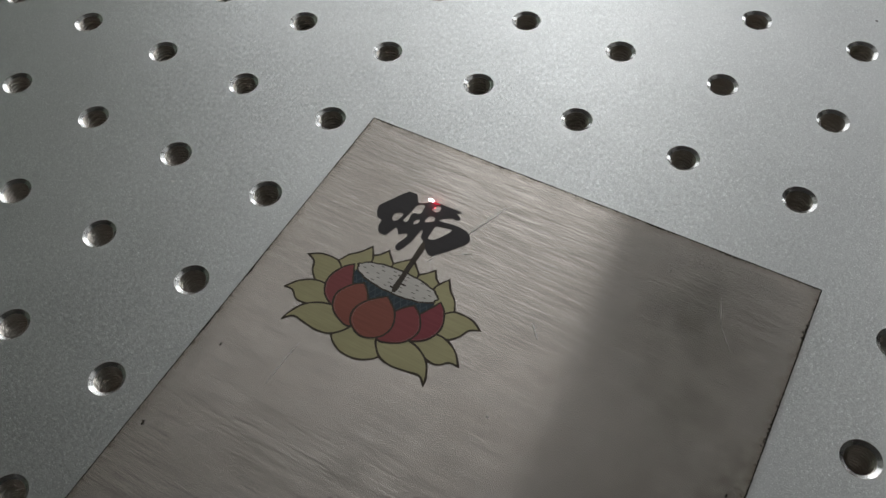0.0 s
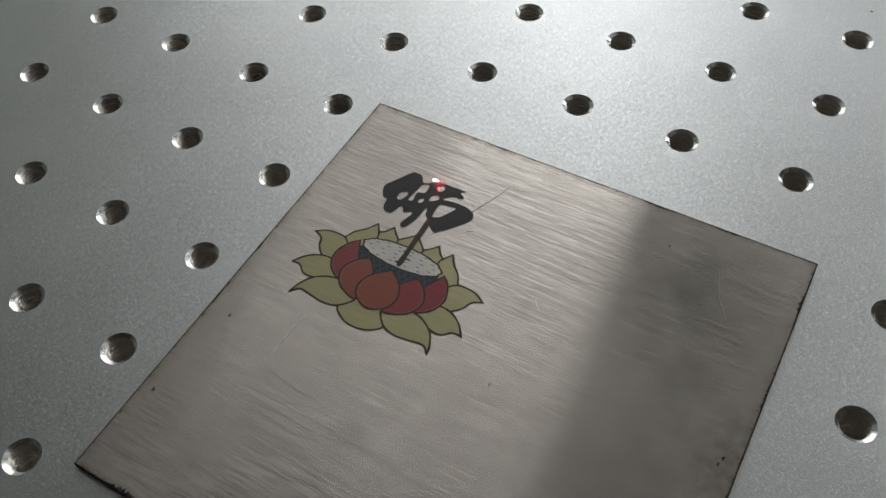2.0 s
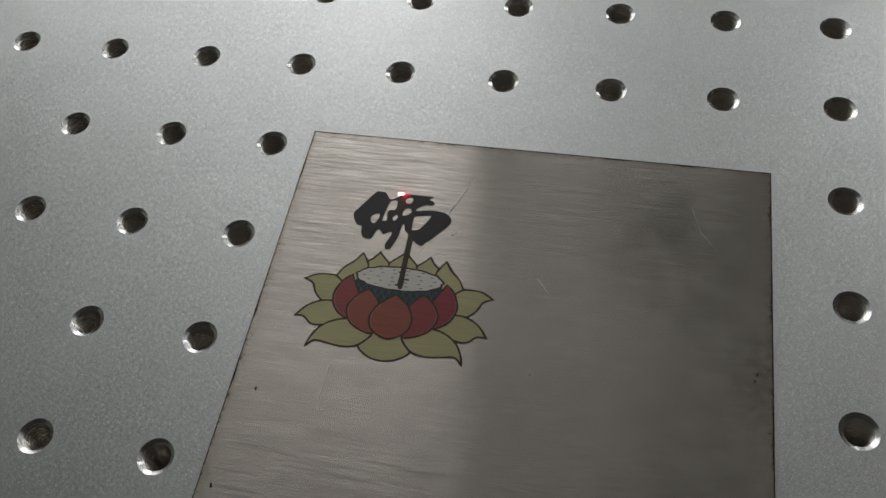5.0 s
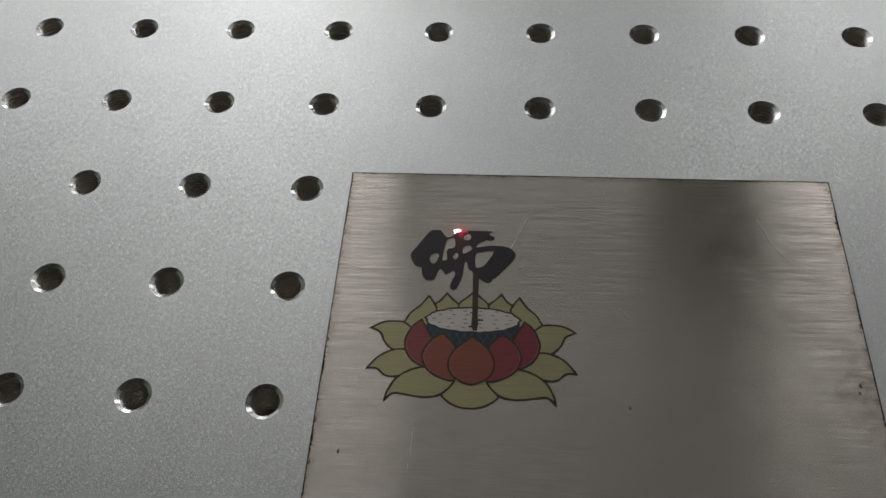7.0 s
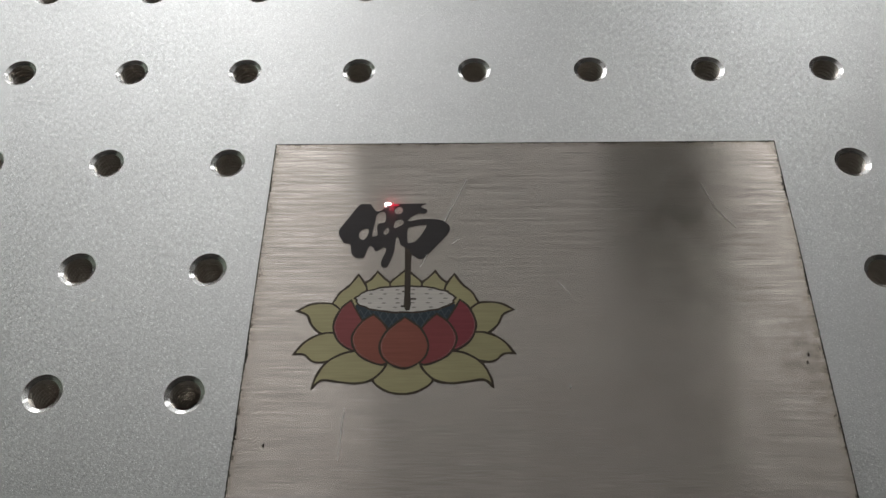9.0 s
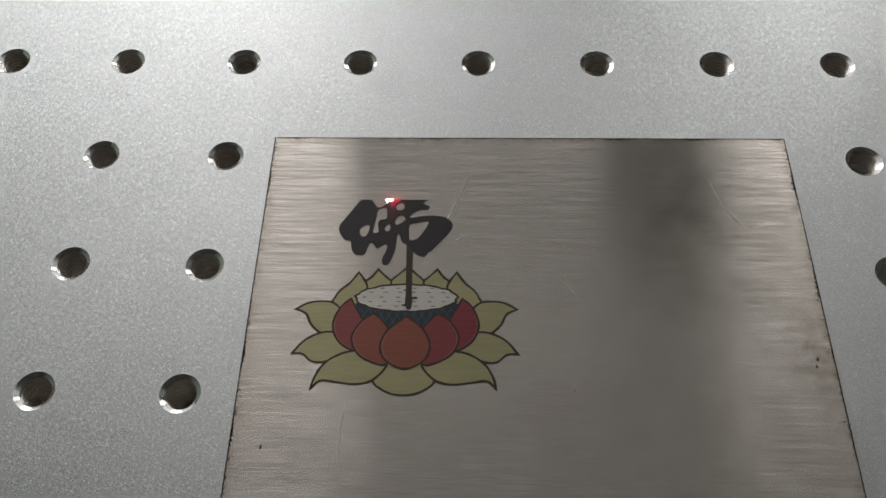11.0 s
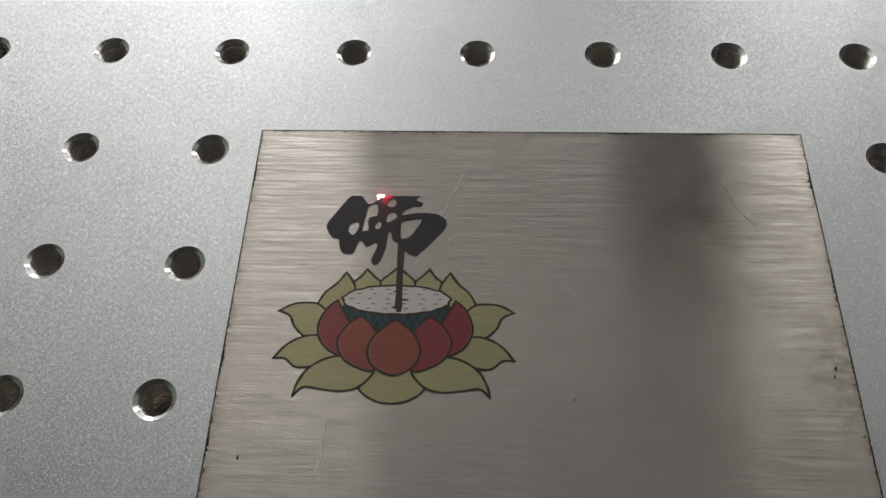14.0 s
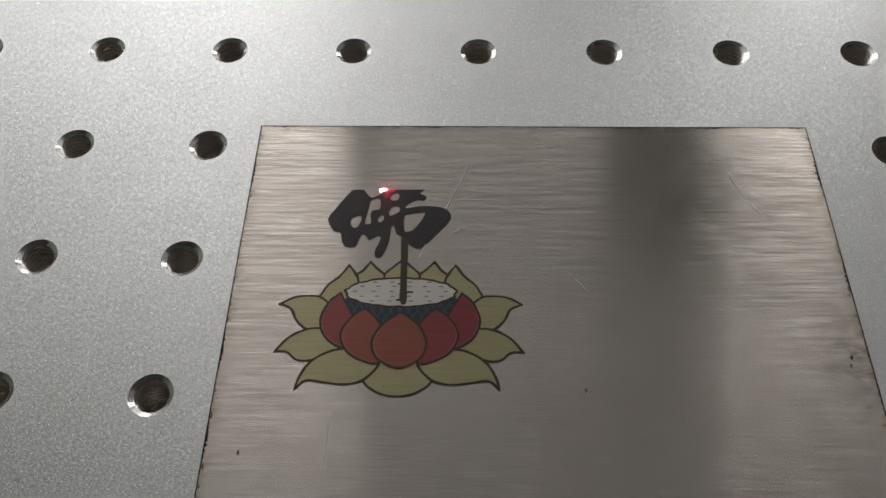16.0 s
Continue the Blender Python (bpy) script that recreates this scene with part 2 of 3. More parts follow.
for k, (a, b) in enumerate(WINDOWS):
    slab("wall_north_%d" % (5 + 2 * k), (a, b, YN, YN + 0.15, ZF, SILL), WALL, "pale painted wall under a window", "wall")
    slab("wall_north_%d" % (6 + 2 * k), (a, b, YN, YN + 0.15, HEAD, ZC), WALL, "pale painted wall over a window", "wall")
    win = tagged(new("window_%d" % (k + 1)), "bright daylit window with a pale frame", "window", kind="structure")
    for name, d in (("window_sill", (a, b, YN - 0.04, YN + 0.1, SILL, SILL + 0.03)),
                    ("window_frame", (a, a + 0.03, YN + 0.05, YN + 0.09, SILL + 0.03, HEAD)),
                    ("window_frame", (b - 0.03, b, YN + 0.05, YN + 0.09, SILL + 0.03, HEAD))):
        slab(name, d, FRAME, parent=win)
    slab("backdrop_%d" % (k + 1), (a - 0.02, b + 0.02, YN + 0.16, YN + 0.17, SILL - 0.2, HEAD + 0.2),
         glow("sky_glow_%d" % k, (0.965, 0.995, 1.0), SKY[k]), "bright overcast sky outside the window", "sky")



def skewed(y0, y1, near, far, z0, z1):
    """A flat box under the ceiling whose long sides run a little askew: near and far are its x limits at y0 and y1."""
    plan = ((near[0], y0), (near[1], y0), (far[1], y1), (far[0], y1))
    v = [(x, y, z) for z in (z0, z1) for x, y in plan]
    return v, box(0, 1, 0, 1, 0, 1)[1]


# unseen panels, added and skewed to give the bright bands on the steel
for name, start, near, far, power in (("added_panel_1", 0.58, (-1.25, -0.20), (-1.45, -0.350), PANEL_LEFT),
                               ("added_panel_2", 0.62, (0.735, 1.46), (0.915, 1.62), PANEL_RIGHT)):
    ob = new(name, mesh(name, *skewed(start, 1.78, near, far, ZC - 0.03, ZC - 0.005), glow(name + "_glow", (0.98, 1.0, 0.985), power)))
    tagged(ob, "unseen luminous white panel added for the bright bands in the steel", "ceiling light", kind="structure")
# unseen bar, added to hold a dimmer band between the two panels' reflections
ob = new("added_beam", mesh("added_beam", *skewed(1.15, 1.765, (0.475, 0.795), (0.505, 0.895), ZC - 0.06, ZC - 0.032), GREY))
tagged(ob, "unseen grey beam added to dim a band of the steel's reflection", "beam", kind="structure")

# ---- workbench under the breadboard ----
PITCH, THICK = 25 * MM, 10 * MM
bench = tagged(new("workbench"), "pale laminate workbench under the metal breadboard", "workbench")
bt = new("bench_top", mesh("bench_top", *box(-0.6, 0.7, -0.5, 0.45, -0.03 - THICK, -THICK - 0.0003), BENCH))
bt.parent = bench
for x in (-0.55, 0.65):
    for y in (-0.45, 0.40):
        part("leg", mesh("leg", *box(x - 0.03, x + 0.03, y - 0.03, y + 0.03, ZF, -0.03 - THICK), DARK), bench)

# ---- optical breadboard: anodised plate with a grid of threaded holes ----
I0, I1, J0, J1 = -7, 8, -7, 3
RIM, SEG, EDGE = 3.55 * MM, 32, 9.5 * MM
board = tagged(new("optical_breadboard"), "silver bead-blasted aluminium breadboard with threaded mounting holes", "breadboard")


def breadboard_mesh():
    verts, faces, known = [], [], {}

    def vert(x, y, z):
        key = (round(x, 6), round(y, 6), round(z, 6))
        if key not in known:
            known[key] = len(verts)
            verts.append((x, y, z))
        return known[key]

    ring = [(math.cos(2 * math.pi * k / SEG), math.sin(2 * math.pi * k / SEG)) for k in range(SEG)]
    for i in range(I0, I1 + 1):
        for j in range(J0, J1 + 1):
            cx, cy = i * PITCH, j * PITCH
            a = [vert(cx + RIM * c, cy + RIM * s, 0) for c, s in ring]
            b = [vert(cx + PITCH / 2 * c / max(abs(c), abs(s)), cy + PITCH / 2 * s / max(abs(c), abs(s)), 0) for c, s in ring]
            faces.extend((a[k], b[k], b[(k + 1) % SEG], a[(k + 1) % SEG]) for k in range(SEG))
    x0, x1 = (I0 - 0.5) * PITCH, (I1 + 0.5) * PITCH
    y0, y1 = (J0 - 0.5) * PITCH, (J1 + 0.5) * PITCH
    e, c = EDGE, 1.2 * MM
    loops = [[(x0, y0, 0), (x1, y0, 0), (x1, y1, 0), (x0, y1, 0)]]
    for g, z in ((e - c, 0), (e, -c), (e, -THICK)):
        loops.append([(x0 - g, y0 - g, z), (x1 + g, y0 - g, z), (x1 + g, y1 + g, z), (x0 - g, y1 + g, z)])
    idx = [[vert(*p) for p in l] for l in loops]
    for p, q in zip(idx, idx[1:]):
        faces.extend((p[k], q[k], q[(k + 1) % 4], p[(k + 1) % 4]) for k in range(4))
    return mesh("face_plate", verts, faces, ANODISED)


part("face_plate", breadboard_mesh(), board)


def hole_mesh():
    """A countersink and the thread's turns, through the plate."""
    n, lead = 28, 0.92 * MM
    cone = [(RIM, 0.0), (3.47 * MM, -0.05 * MM), (2.74 * MM, -0.52 * MM)]
    z = -0.68 * MM
    prof = [cone[-1]]
    while z - lead > -THICK:
        prof += [(2.88 * MM, z), (2.48 * MM, z - 0.36 * lead), (2.46 * MM, z - 0.52 * lead), (2.86 * MM, z - 0.9 * lead)]
        z -= lead
    prof.append((2.6 * MM, -THICK))
    rows = cone + prof
    turn = [2 * math.pi * k / n for k in range(n)]
    drop = lambda q, a: 0.22 * MM * math.sin(a) if len(cone) < q < len(rows) - 1 else 0.0
    verts = [(r * math.cos(a), r * math.sin(a), z - drop(q, a)) for q, (r, z) in enumerate(rows) for a in turn]
    faces = [(a * n + k, a * n + (k + 1) % n, (a + 1) * n + (k + 1) % n, (a + 1) * n + k) for a in range(len(rows) - 1) if a != 2 for k in range(n)]
    me = mesh("threaded_hole", verts, faces, [THREAD, BEVEL])
    for p in me.polygons[:2 * n]:
        p.material_index, p.use_smooth = 1, True
    return me


# a dark strip just beyond the far edge
x0, x1, y1 = (I0 - 0.5) * PITCH - EDGE, (I1 + 0.5) * PITCH + EDGE, (J1 + 0.5) * PITCH + EDGE
part("edge_strip", mesh("edge_strip", *box(x0, x1, y1 + 0.0002, y1 + 0.0042, -THICK, -1.5 * MM), DARK), board, "dark strip just beyond the far edge")
# a bright chip and a dark speck in the anodised face
for name, x, y, r, mat in (("chip", -0.0204, -0.0317, 0.42 * MM, RIDGE), ("speck", 0.1003, 0.0871, 0.4 * MM, BURNT)):
    ring = [(r * (1 + 0.35 * math.sin(k * 2.3)) * math.cos(k * 0.7854), 0.6 * r * math.sin(k * 0.7854), 0.0) for k in range(8)]
    part(name, mesh(name, ring + [(0, 0, 0.12 * MM)], [(k, (k + 1) % 8, 8) for k in range(8)], mat), board, "", (x, y, 0.00002))

hole = hole_mesh()
for i in range(I0, I1 + 1):
    for j in range(J0, J1 + 1):
        ob = part("threaded_hole", hole, board, "", (i * PITCH, j * PITCH, 0))
        ob.rotation_euler[2] = random.uniform(0, 6.28)

# ---- steel plate with its laser-marked drawing ----
SIDE, GAUGE = 100.1 * MM, 1.5 * MM
plate = tagged(new("steel_plate"), "square brushed stainless steel plate with a colour laser-marked lotus", "metal plate")
plate.matrix_basis = pose(0.06010, -0.04620, 0.00005, 0, 0, 0.33)


def sheet_mesh():
    h, c = SIDE / 2, 0.12 * MM
    verts, faces = [], []
    for g, z in ((h - c, GAUGE), (h, GAUGE - c), (h, 0.0)):
        verts += [(-g, -g, z), (g, -g, z), (g, g, z), (-g, g, z)]
    faces.append((0, 1, 2, 3))
    faces.append((11, 10, 9, 8))
    for a in (0, 4):
        faces += [(a + (k + 1) % 4, a + k, a + 4 + k, a + 4 + (k + 1) % 4) for k in range(4)]
    me = mesh("sheet", verts, faces, [STEEL, BURNT])
    for p in me.polygons[2:]:
        p.material_index = 1
    return me


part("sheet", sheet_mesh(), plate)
for k, (wide, label) in enumerate(((0.95, "black ragged laser-cut edge"), (0.72, ""), (0.70, ""), (0.60, ""))):
    # the ragged burnt rim along one side, a thick bead with an uneven inner line
    n = 700
    verts, faces = [], []
    for i in range(n + 1):
        s = -SIDE / 2 + SIDE * i / n
        w = (0.12 + wide * max(0.0, 0.35 + 0.9 * noise.noise((s * 2300, k * 7.0, 0))) * (0.1 + 2.0 * max(0.0, noise.noise((s * 140, k * 3.0, 4))))) * MM
        o = (0.04 + 0.06 * wide + 0.14 * wide * noise.noise((s * 1800, k * 5.0, 9))) * MM
        y = -SIDE / 2
        verts += [(s, y + w, GAUGE + 0.004 * MM), (s, y + w * 0.5, GAUGE + 0.05 * MM), (s, y - o, GAUGE - 0.05 * MM),
                  (s, y - o * 1.3, GAUGE * 0.4), (s, y - o * 0.6, 0.0)]
    for i in range(n):
        faces += [(5 * i + q, 5 * i + 1 + q, 5 * i + 6 + q, 5 * i + 5 + q) for q in range(4)]
    rim = part("burnt_rim", mesh("burnt_rim", verts, [f[::-1] for f in faces], BURNT), plate, label)
    rim.rotation_euler[2] = k * math.pi / 2

# ---- the drawing: flat oxide films in thin layers, in mm about the lotus's axis ----
ART = (plate.matrix_basis.inverted() @ Vector((0.03770, -0.03524, 0))).to_2d()
ZOOM = 0.9963 * MM
art_turn = radians(0.35)
LAYER = 0.0025 * MM
layer_now = [0]


def next_layer(same=False):
    layer_now[0] += 0 if same else 1
    return GAUGE + LAYER * layer_now[0]


def spline(points, closed=False, steps=7):
    """A smooth line through the points (Catmull-Rom). Closed with a sharp corner at the first point unless closed is set."""
    p = [Vector(q) for q in points]
    n = len(p)
    out = []
    if closed:
        get = lambda k: p[k % n]
        spans = n
    else:
        p.append(p[0])
        get = lambda k: p[0] + (p[0] - p[1]) * 0.3 if k < 0 else p[n] + (p[n] - p[n - 1]) * 0.3 if k > n else p[k]
        spans = n
    for k in range(spans):
        a, b, c, d = get(k - 1), get(k), get(k + 1), get(k + 2)
        for i in range(steps):
            t = i / steps
            out.append(0.5 * ((2 * b) + (c - a) * t + (2 * a - 5 * b + 4 * c - d) * t * t + (3 * b - a - 3 * c + d) * t ** 3))
    return out


def place(v, z):
    c, s = math.cos(art_turn), math.sin(art_turn)
    return (ART[0] + ZOOM * (c * v[0] - s * v[1]), ART[1] + ZOOM * (s * v[0] + c * v[1]), z)


def filled(name, loops, mat, parent, label=""):
    """A film bounded by the first loop, less the others."""
    z = next_layer()
    polys = [[Vector((v[0], v[1], 0)) for v in l] for l in loops]
    flat = [v for l in polys for v in l]
    tris = tessellate_polygon(polys)
    faces = []
    for t in tris:
        a, b, c = (flat[k] for k in t)
        faces.append(tuple(t) if (b - a).cross(c - a).z > 0 else tuple(t[::-1]))
    return part(name, mesh(name, [place(v, z) for v in flat], faces, mat), parent, label)


def ribbon(name, line, width, mat, parent, closed=True, label="", taper=0.0, same=False):
    z = next_layer(same)
    n = len(line)
    verts, faces = [], []
    for k, v in enumerate(line):
        a = line[k - 1] if closed or k else v
        b = line[(k + 1) % n] if closed or k < n - 1 else v
        d1, d2 = (v - a), (b - v)
        d = (d1.normalized() + d2.normalized())
        if d.length < 1e-4:
            d = d2
        d.normalize()
        nrm = Vector((-d.y, d.x))
        ref = d2 if d2.length else d1
        grow = 1.0 / max(0.45, abs(d.dot(ref.normalized())))
        w = width / 2 * grow * (0.86 + 0.28 * noise.noise((v.x * 0.9, v.y * 0.9, width)))
        if taper:
            w *= 1 - taper * abs(2 * k / (n - 1) - 1)
        verts += [place(v + nrm * w, z), place(v - nrm * w, z)]
    for k in range(n if closed else n - 1):
        q = (k + 1) % n
        faces.append((2 * k, 2 * k + 1, 2 * q + 1, 2 * q))
    return part(name, mesh(name, verts, faces, mat), parent, label)


def petal(points, mat, label, mirror=False, width=0.47, name="lotus_petal"):
    pts = [(-x if mirror else x, y) for x, y in points]
    line = spline(pts)
    ob = filled(name, [line], mat, plate, label)
    ribbon("outline", line, width, LINE, ob, label="dark brown outline")
    return ob


BACK_C = [(0.0, 9.5), (-1.4, 8.2), (-3.0, 6.4), (-2.2, 4.5), (2.2, 4.5), (3.0, 6.4), (1.4, 8.2)]
BACK_2 = [(-5.35, 9.05), (-6.4, 7.5), (-7.6, 6.3), (-7.0, 4.4), (-4.0, 4.4), (-2.9, 6.35), (-4.1, 7.7)]
BACK_1 = [(-8.85, 8.4), (-10.3, 6.25), (-12.0, 4.65), (-12.75, 3.3), (-13.0, 2.0), (-10.5, -1.0), (-7.6, 2.5), (-7.15, 5.3), (-7.8, 6.9)]
UPPER = [(-19.45, 0.95), (-17.3, 2.2), (-14.9, 2.5), (-12.9, 2.15), (-11.2, 0.2), (-10.6, -3.2), (-12.6, -3.45), (-14.8, -3.6), (-16.6, -2.0), (-17.6, 0.0)]
MIDDLE = [(-19.35, -7.6), (-17.6, -5.3), (-15.1, -3.8), (-12.5, -3.5), (-9.2, -4.5), (-8.8, -7.1), (-11.3, -8.3), (-14.0, -9.15), (-15.9, -9.0), (-17.5, -7.7)]
LOWER = [(-15.55, -13.95), (-15.1, -12.0), (-13.7, -9.5), (-11.3, -7.8), (-8.7, -7.1), (-4.5, -7.0), (-2.9, -9.4), (-5.1, -12.3), (-8.0, -13.15), (-11.2, -12.85), (-14.0, -12.55)]
FRONT = [(0.0, -15.1), (-2.9, -14.5), (-5.2, -12.45), (-3.4, -9.6), (0.0, -8.2), (3.4, -9.6), (5.2, -12.45), (2.9, -14.5)]
RED_1 = [(-9.85, 3.05), (-11.6, 1.3), (-12.75, -2.1), (-11.5, -5.35), (-8.4, -7.15), (-6.0, -6.0), (-6.6, -2.6), (-7.9, -0.6), (-9.0, 1.4)]
RED_2 = [(-5.7, 0.1), (-7.8, -1.5), (-9.3, -4.5), (-8.2, -7.5), (-5.6, -9.2), (-3.0, -9.5), (-2.0, -6.0), (-3.0, -2.9), (-4.4, -1.0)]
RED_0 = [(0.0, -0.5), (-1.6, -1.75), (-3.4, -3.6), (-4.3, -6.25), (-3.2, -8.9), (0.1, -10.4), (3.3, -8.85), (4.3, -6.15), (3.3, -3.3), (1.6, -1.6)]

olive = "olive yellow laser-marked lotus petal"
petal(BACK_C, OLIVE, olive)
for flip in (False, True):
    petal(BACK_2, OLIVE, olive, flip)
for flip in (False, True):
    petal(BACK_1, OLIVE, olive, flip)
for flip in (False, True):
    petal(UPPER, OLIVE, olive, flip)
line = spline(FRONT, True)
front = filled("lotus_petal", [line], OLIVE, plate, olive)
ribbon("outline", line, 0.47, LINE, front, label="dark brown outline")
for flip in (False, True):
    petal(MIDDLE, OLIVE, olive, flip)
for flip in (False, True):
    petal(LOWER, OLIVE, olive, flip)

# the seed head: a dark netted cup with a pale top
cup_line = [Vector(p) for p in ((-9.0, 2.2), (-4.5, 1.2), (0, 0.9), (4.5, 1.2), (9.0, 2.2), (8.6, -1.5), (6.0, -4.0), (0, -4.5), (-6.0, -4.0), (-8.6, -1.5))]
cup = filled("seed_cup", [cup_line], BLUE, plate, "dark blue netted cup of the seed head")
for lean in (0.9, -0.9):
    for k in range(12):
        x = k * 1.45 - 8.1
        ribbon("net_line", [Vector((x, 1.1)), Vector((x + lean, -0.5)), Vector((x + lean * 2.2, -2.4))], 0.20, NET, cup, False, same=k > 0)
pod_line = []
for k in range(72):
    a = 2 * math.pi * k / 72
    wob = 1 + 0.018 * math.sin(a * 13) + 0.012 * math.sin(a * 21 + 1)
    pod_line.append(Vector((-0.05 + 9.0 * math.cos(a) * wob, 3.2 + 2.72 * math.sin(a) * wob)))
pod = filled("seed_head", [pod_line], PALE, plate, "pale frosted oval top of the seed head")
ribbon("outline", pod_line, 0.42, LINE, pod, label="dark brown outline")
rows = ((5.1, 4, 4.3), (4.25, 6, 6.4), (3.3, 6, 7.3), (2.4, 6, 6.6), (1.5, 4, 4.8))
for y, count, reach in rows:
    for k in range(count):
        x = -reach + 2 * reach * k / (count - 1) + random.uniform(-0.25, 0.25)
        ribbon("seed", [Vector((x - 0.42, y)), Vector((x, y + 0.04)), Vector((x + 0.42, y))], 0.32, SEED, pod, False, taper=0.6, same=k > 0)

for pts, flip, mat, label in ((RED_1, False, RED_A, "brick red laser-marked lotus petal"), (RED_1, True, RED_D, "magenta red laser-marked lotus petal"),
                              (RED_2, False, RED_B, "orange red laser-marked lotus petal"), (RED_2, True, RED_C, "crimson laser-marked lotus petal"),
                              (RED_0, False, RED_B, "orange red laser-marked lotus petal")):
    ob = petal(pts, mat, label, flip, 0.44)
    loop = spline([(-x if flip else x, y) for x, y in pts])
    mid = sum(loop, Vector((0, 0))) / len(loop)
    inner = [mid + (v - mid) * 0.915 for v in loop]
    n = len(inner)
    arc = inner[n // 12:n // 2]
    ribbon("highlight", arc, 0.10, GLINT, ob, False, "thin pale line inside the edge", 0.8)

# the stem with its knots
stem_line = [Vector(p) for p in ((-0.45, 14.3), (0.85, 14.4), (0.80, 9.0), (0.88, 4.0), (1.0, 2.0), (0.80, 0.9), (0.1, 0.8), (-0.32, 2.0), (-0.22, 4.0), (-0.32, 9.0))]
stem = filled("stem", [stem_line], LINE, plate, "dark straight laser-marked stem")
ribbon("knot", [Vector((0.7, 3.15)), Vector((1.3, 3.15)), Vector((1.95, 3.2))], 0.34, LINE, stem, False)
ribbon("knot", [Vector((-0.65, 4.75)), Vector((-0.2, 4.7)), Vector((0, 4.7))], 0.34, LINE, stem, False)
ribbon("knot", [Vector((-0.8, 1.75)), Vector((-0.3, 1.7)), Vector((0, 1.7))], 0.40, LINE, stem, False)

# the brush-written character over the lotus, still being marked along its top
OX, OY = 37.65, -35.0
BODY_L = [(30.24, -10.88), (31.63, -12.61), (33.38, -11.55), (33.55, -10.55), (36.81, -10.55), (40.96, -10.54), (40.01, -11.59), (41.26, -12.4),
          (40.73, -13.11), (39.57, -13.04), (37.97, -14.08), (37.78, -14.9), (40.29, -14.46), (42.91, -14.51), (44.55, -15.01), (45.55, -16.21),
          (45.42, -17.41), (44.32, -19.0), (40.93, -22.91), (39.67, -23.12), (38.25, -21.99), (38.1, -21.42), (37.07, -20.66), (36.33, -20.09)]
BODY_R = [(35.93, -18.72), (35.54, -18.53), (35.31, -20.1), (35.2, -21.65), (34.49, -23.96), (33.92, -24.98), (33.06, -24.92), (32.89, -23.79),
          (33.69, -21.48), (33.32, -20.71), (32.55, -21.11), (31.77, -21.51), (31.24, -20.74), (30.57, -20.36), (30.14, -21.14), (29.63, -22.69),
          (28.86, -23.01), (27.89, -22.83), (27.15, -21.76), (26.83, -20.02), (25.67, -19.65), (24.59, -17.88), (24.57, -16.68), (25.27, -15.47),
          (28.33, -10.69), (29.31, -10.47)]
GAPS = [
    [(28.39, -17.43), (29.14, -16.62), (30.04, -16.53), (30.18, -17.41), (29.78, -18.61), (29.18, -19.09), (28.55, -18.62)],
    [(31.66, -13.14), (33.12, -12.71), (33.27, -14.96), (32.15, -15.38), (31.72, -16.19), (31.91, -17.98), (31.22, -18.27), (30.84, -18.0), (31.3, -14.98)],
    [(33.0, -17.37), (33.37, -16.57), (33.91, -16.36), (34.07, -17.36), (33.46, -17.96)],
    [(34.94, -15.54), (35.38, -14.61), (36.35, -14.43), (36.79, -15.32), (35.95, -16.13), (35.09, -16.47)],
    [(34.91, -12.28), (35.86, -11.44), (36.55, -12.05), (36.28, -13.08), (35.3, -13.18)],
    [(37.61, -16.71), (38.4, -16.1), (40.98, -15.67), (41.1, -16.27), (40.41, -17.67), (39.19, -19.46), (37.93, -19.87), (37.64, -19.29)],
]
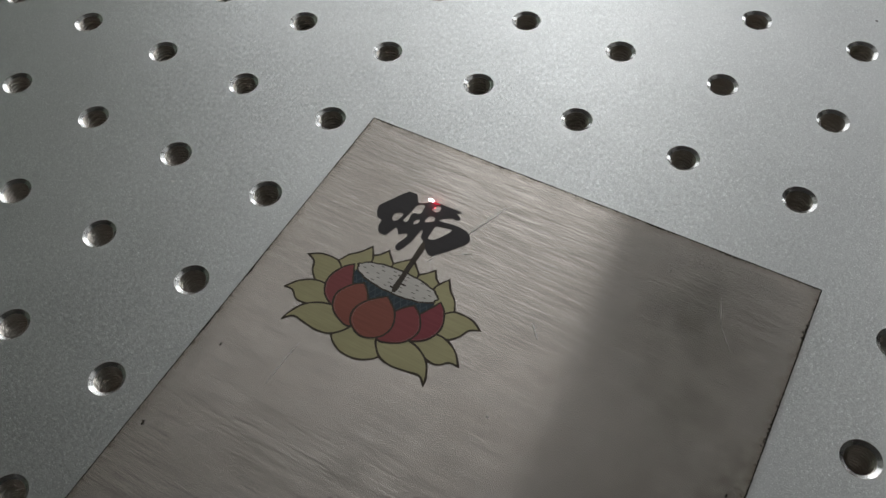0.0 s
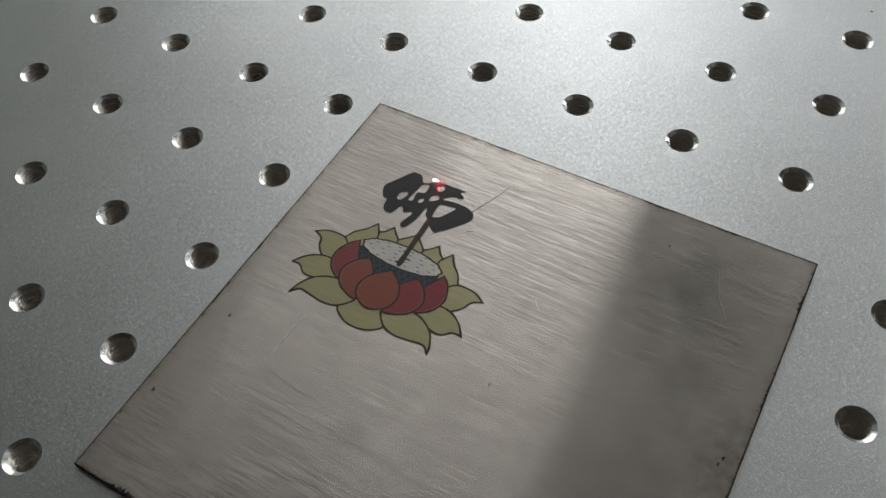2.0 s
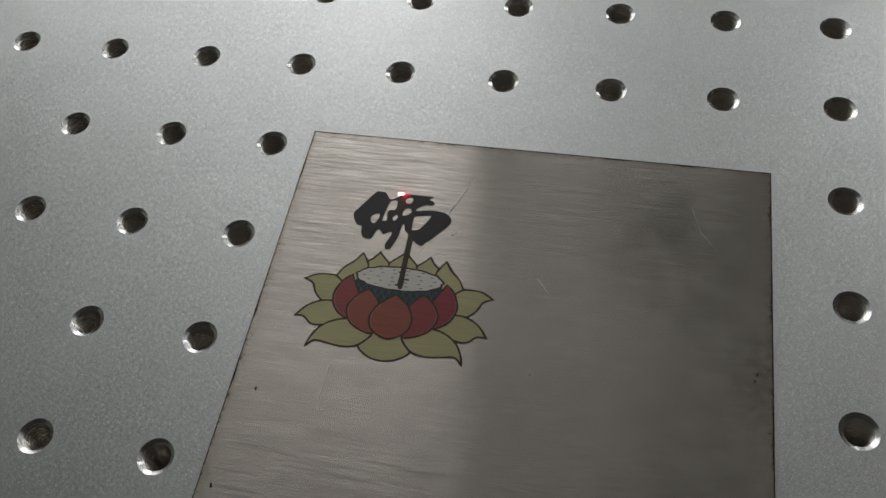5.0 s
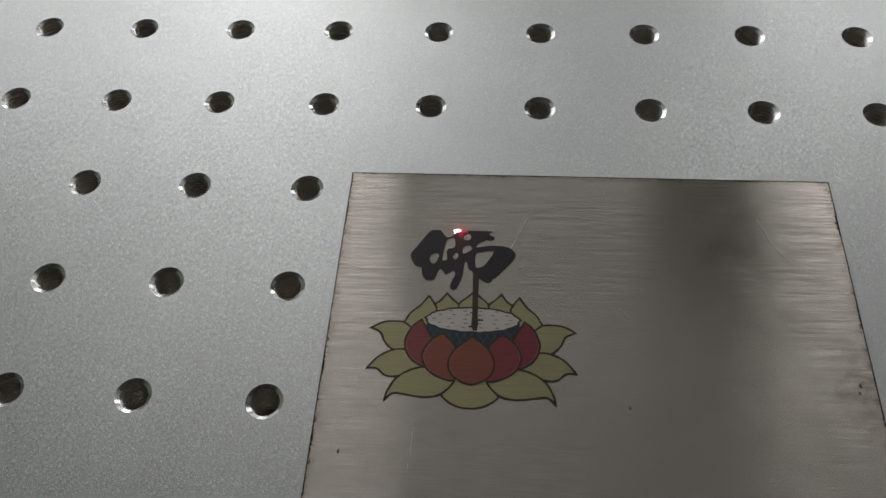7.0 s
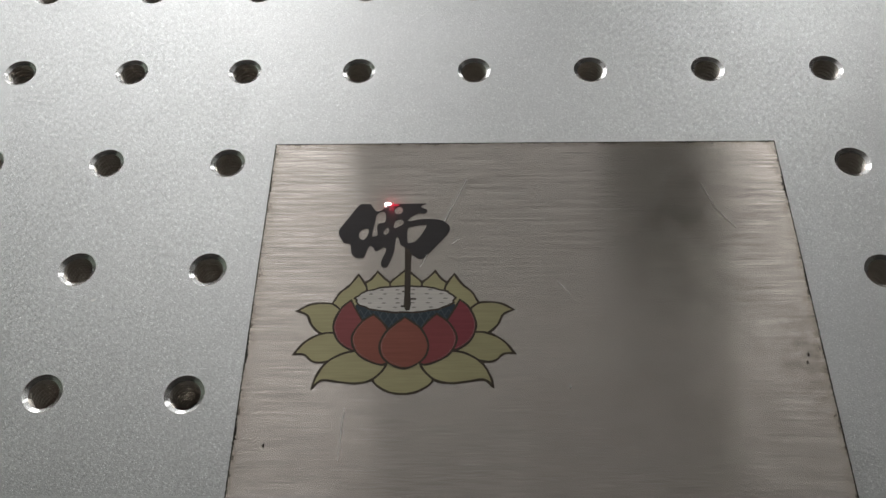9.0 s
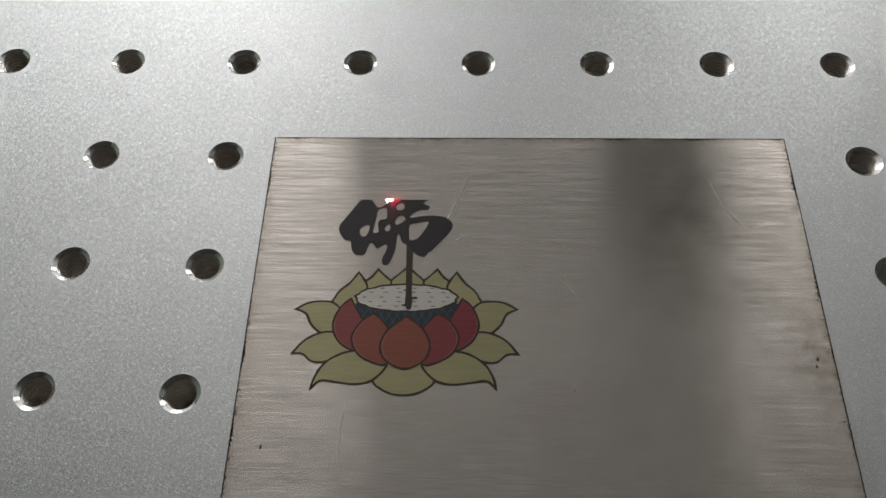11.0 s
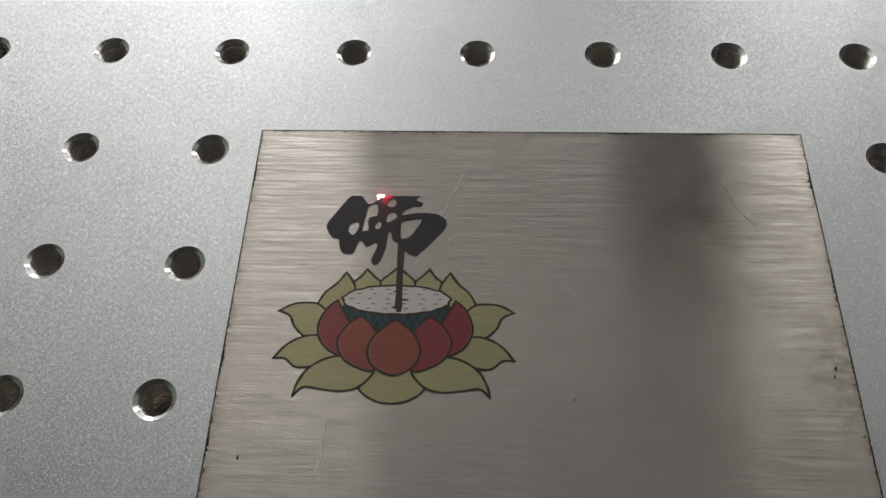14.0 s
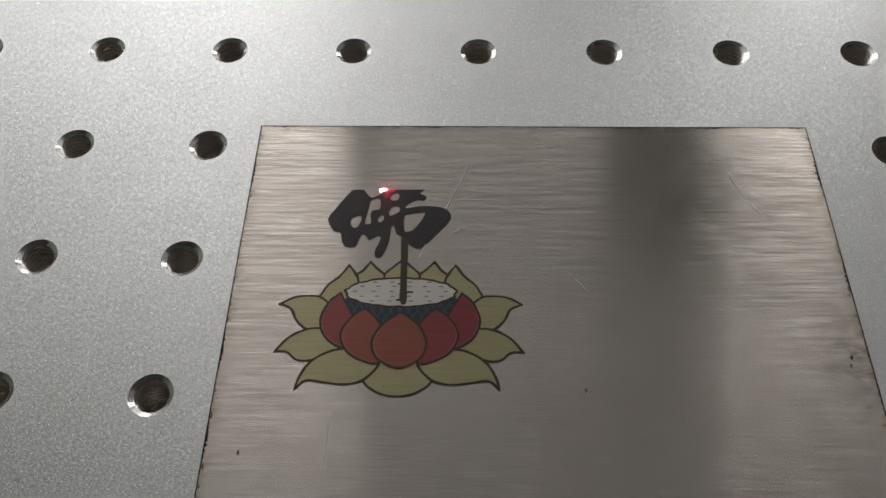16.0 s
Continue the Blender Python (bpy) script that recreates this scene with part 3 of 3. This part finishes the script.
# scratches and nicks in the steel
for a, b, w in (((48.9, -5.2), (40.2, -25.2), 0.22), ((45.9, -20.2), (47.6, -19.0), 0.12), ((28.0, -52.0), (27.4, -62.0), 0.08),
                ((94.5, -6.7), (96.3, -12.6), 0.10), ((96.3, -12.6), (99.5, -17.2), 0.12), ((65.0, -28.0), (67.5, -31.0), 0.10), ((66.2, -48.8), (66.4, -49.1), 0.25)):
    a, b = Vector((a[0] - OX, a[1] - OY)), Vector((b[0] - OX, b[1] - OY))
    line = [a.lerp(b, k / 14) + Vector((noise.noise((k * 0.7, a.x, 1)), noise.noise((k * 0.7, a.y, 5)))) * 0.12 for k in range(15)]
    ribbon("scratch", line, w, PALE if a.x > 50 else RIDGE, plate, False, "fine bright scratch", 0.8, True)
for x, y, s in ((14.9, -59.1, 0.5), (12.3, -78.5, 0.6), (107.4, -43.2, 0.5), (107.0, -44.6, 0.4), (83.8, -5.2, 0.3)):
    v = Vector((x - OX, y - OY))
    ribbon("nick", [v + Vector((s * noise.noise((k * 0.9, x, y)) * 0.5, s * 0.8 * (k / 3 - 1))) for k in range(7)], s * 0.6, BURNT, plate, False, "dark nick", 0.7, True)

local = lambda pts: [(x - OX, y - OY) for x, y in pts]
TOP = -10.85  # the marking has come this far up
body = [(x, min(y, TOP - OY)) for x, y in spline(local(BODY_L + BODY_R), True, 4)]
filled("character", [body] + [spline(local(g), True, 4) for g in GAPS], INK, plate,
       "black brush-style written character, laser-marked")

# ---- the glowing spot where the marking beam meets the steel ----
spark = tagged(new("laser_spark"), "white-hot spark with a red glow on the steel", "spark")
spark.location = (plate.matrix_basis @ Vector(place(Vector((-4.0, 24.0)), GAUGE + 0.30 * MM)))
bm = bmesh.new()
bmesh.ops.create_icosphere(bm, subdivisions=2, radius=1.0)
for v in bm.verts:
    v.co = Vector((v.co.x * 0.72 * MM, v.co.y * 0.24 * MM, v.co.z * 0.22 * MM))
core = bpy.data.meshes.new("core")
bm.to_mesh(core)
bm.free()
core.materials.append(glow("white_hot", (1.0, 0.72, 0.74), 12.0))
part("core", core, spark)
halo = core.copy()
halo.name = "halo"
for v in halo.vertices:
    v.co = Vector((v.co.x * 1.7 + 1.1 * MM, v.co.y * 1.2 - 0.12 * MM, v.co.z * 0.35 - 0.2 * MM))
halo.materials[0] = glow("red_scatter", (1.0, 0.012, 0.06), 0.55)
part("halo", halo, spark, "soft red scattered light")
lamp = bpy.data.lights.new("spark_light", "POINT")
lamp.energy, lamp.color, lamp.shadow_soft_size = 0.00018, (1.0, 0.02, 0.07), 0.0005
lo = new("spark_light", lamp)
lo.parent = spark
lo.location = (0.0007, 0.0, 0.0007)
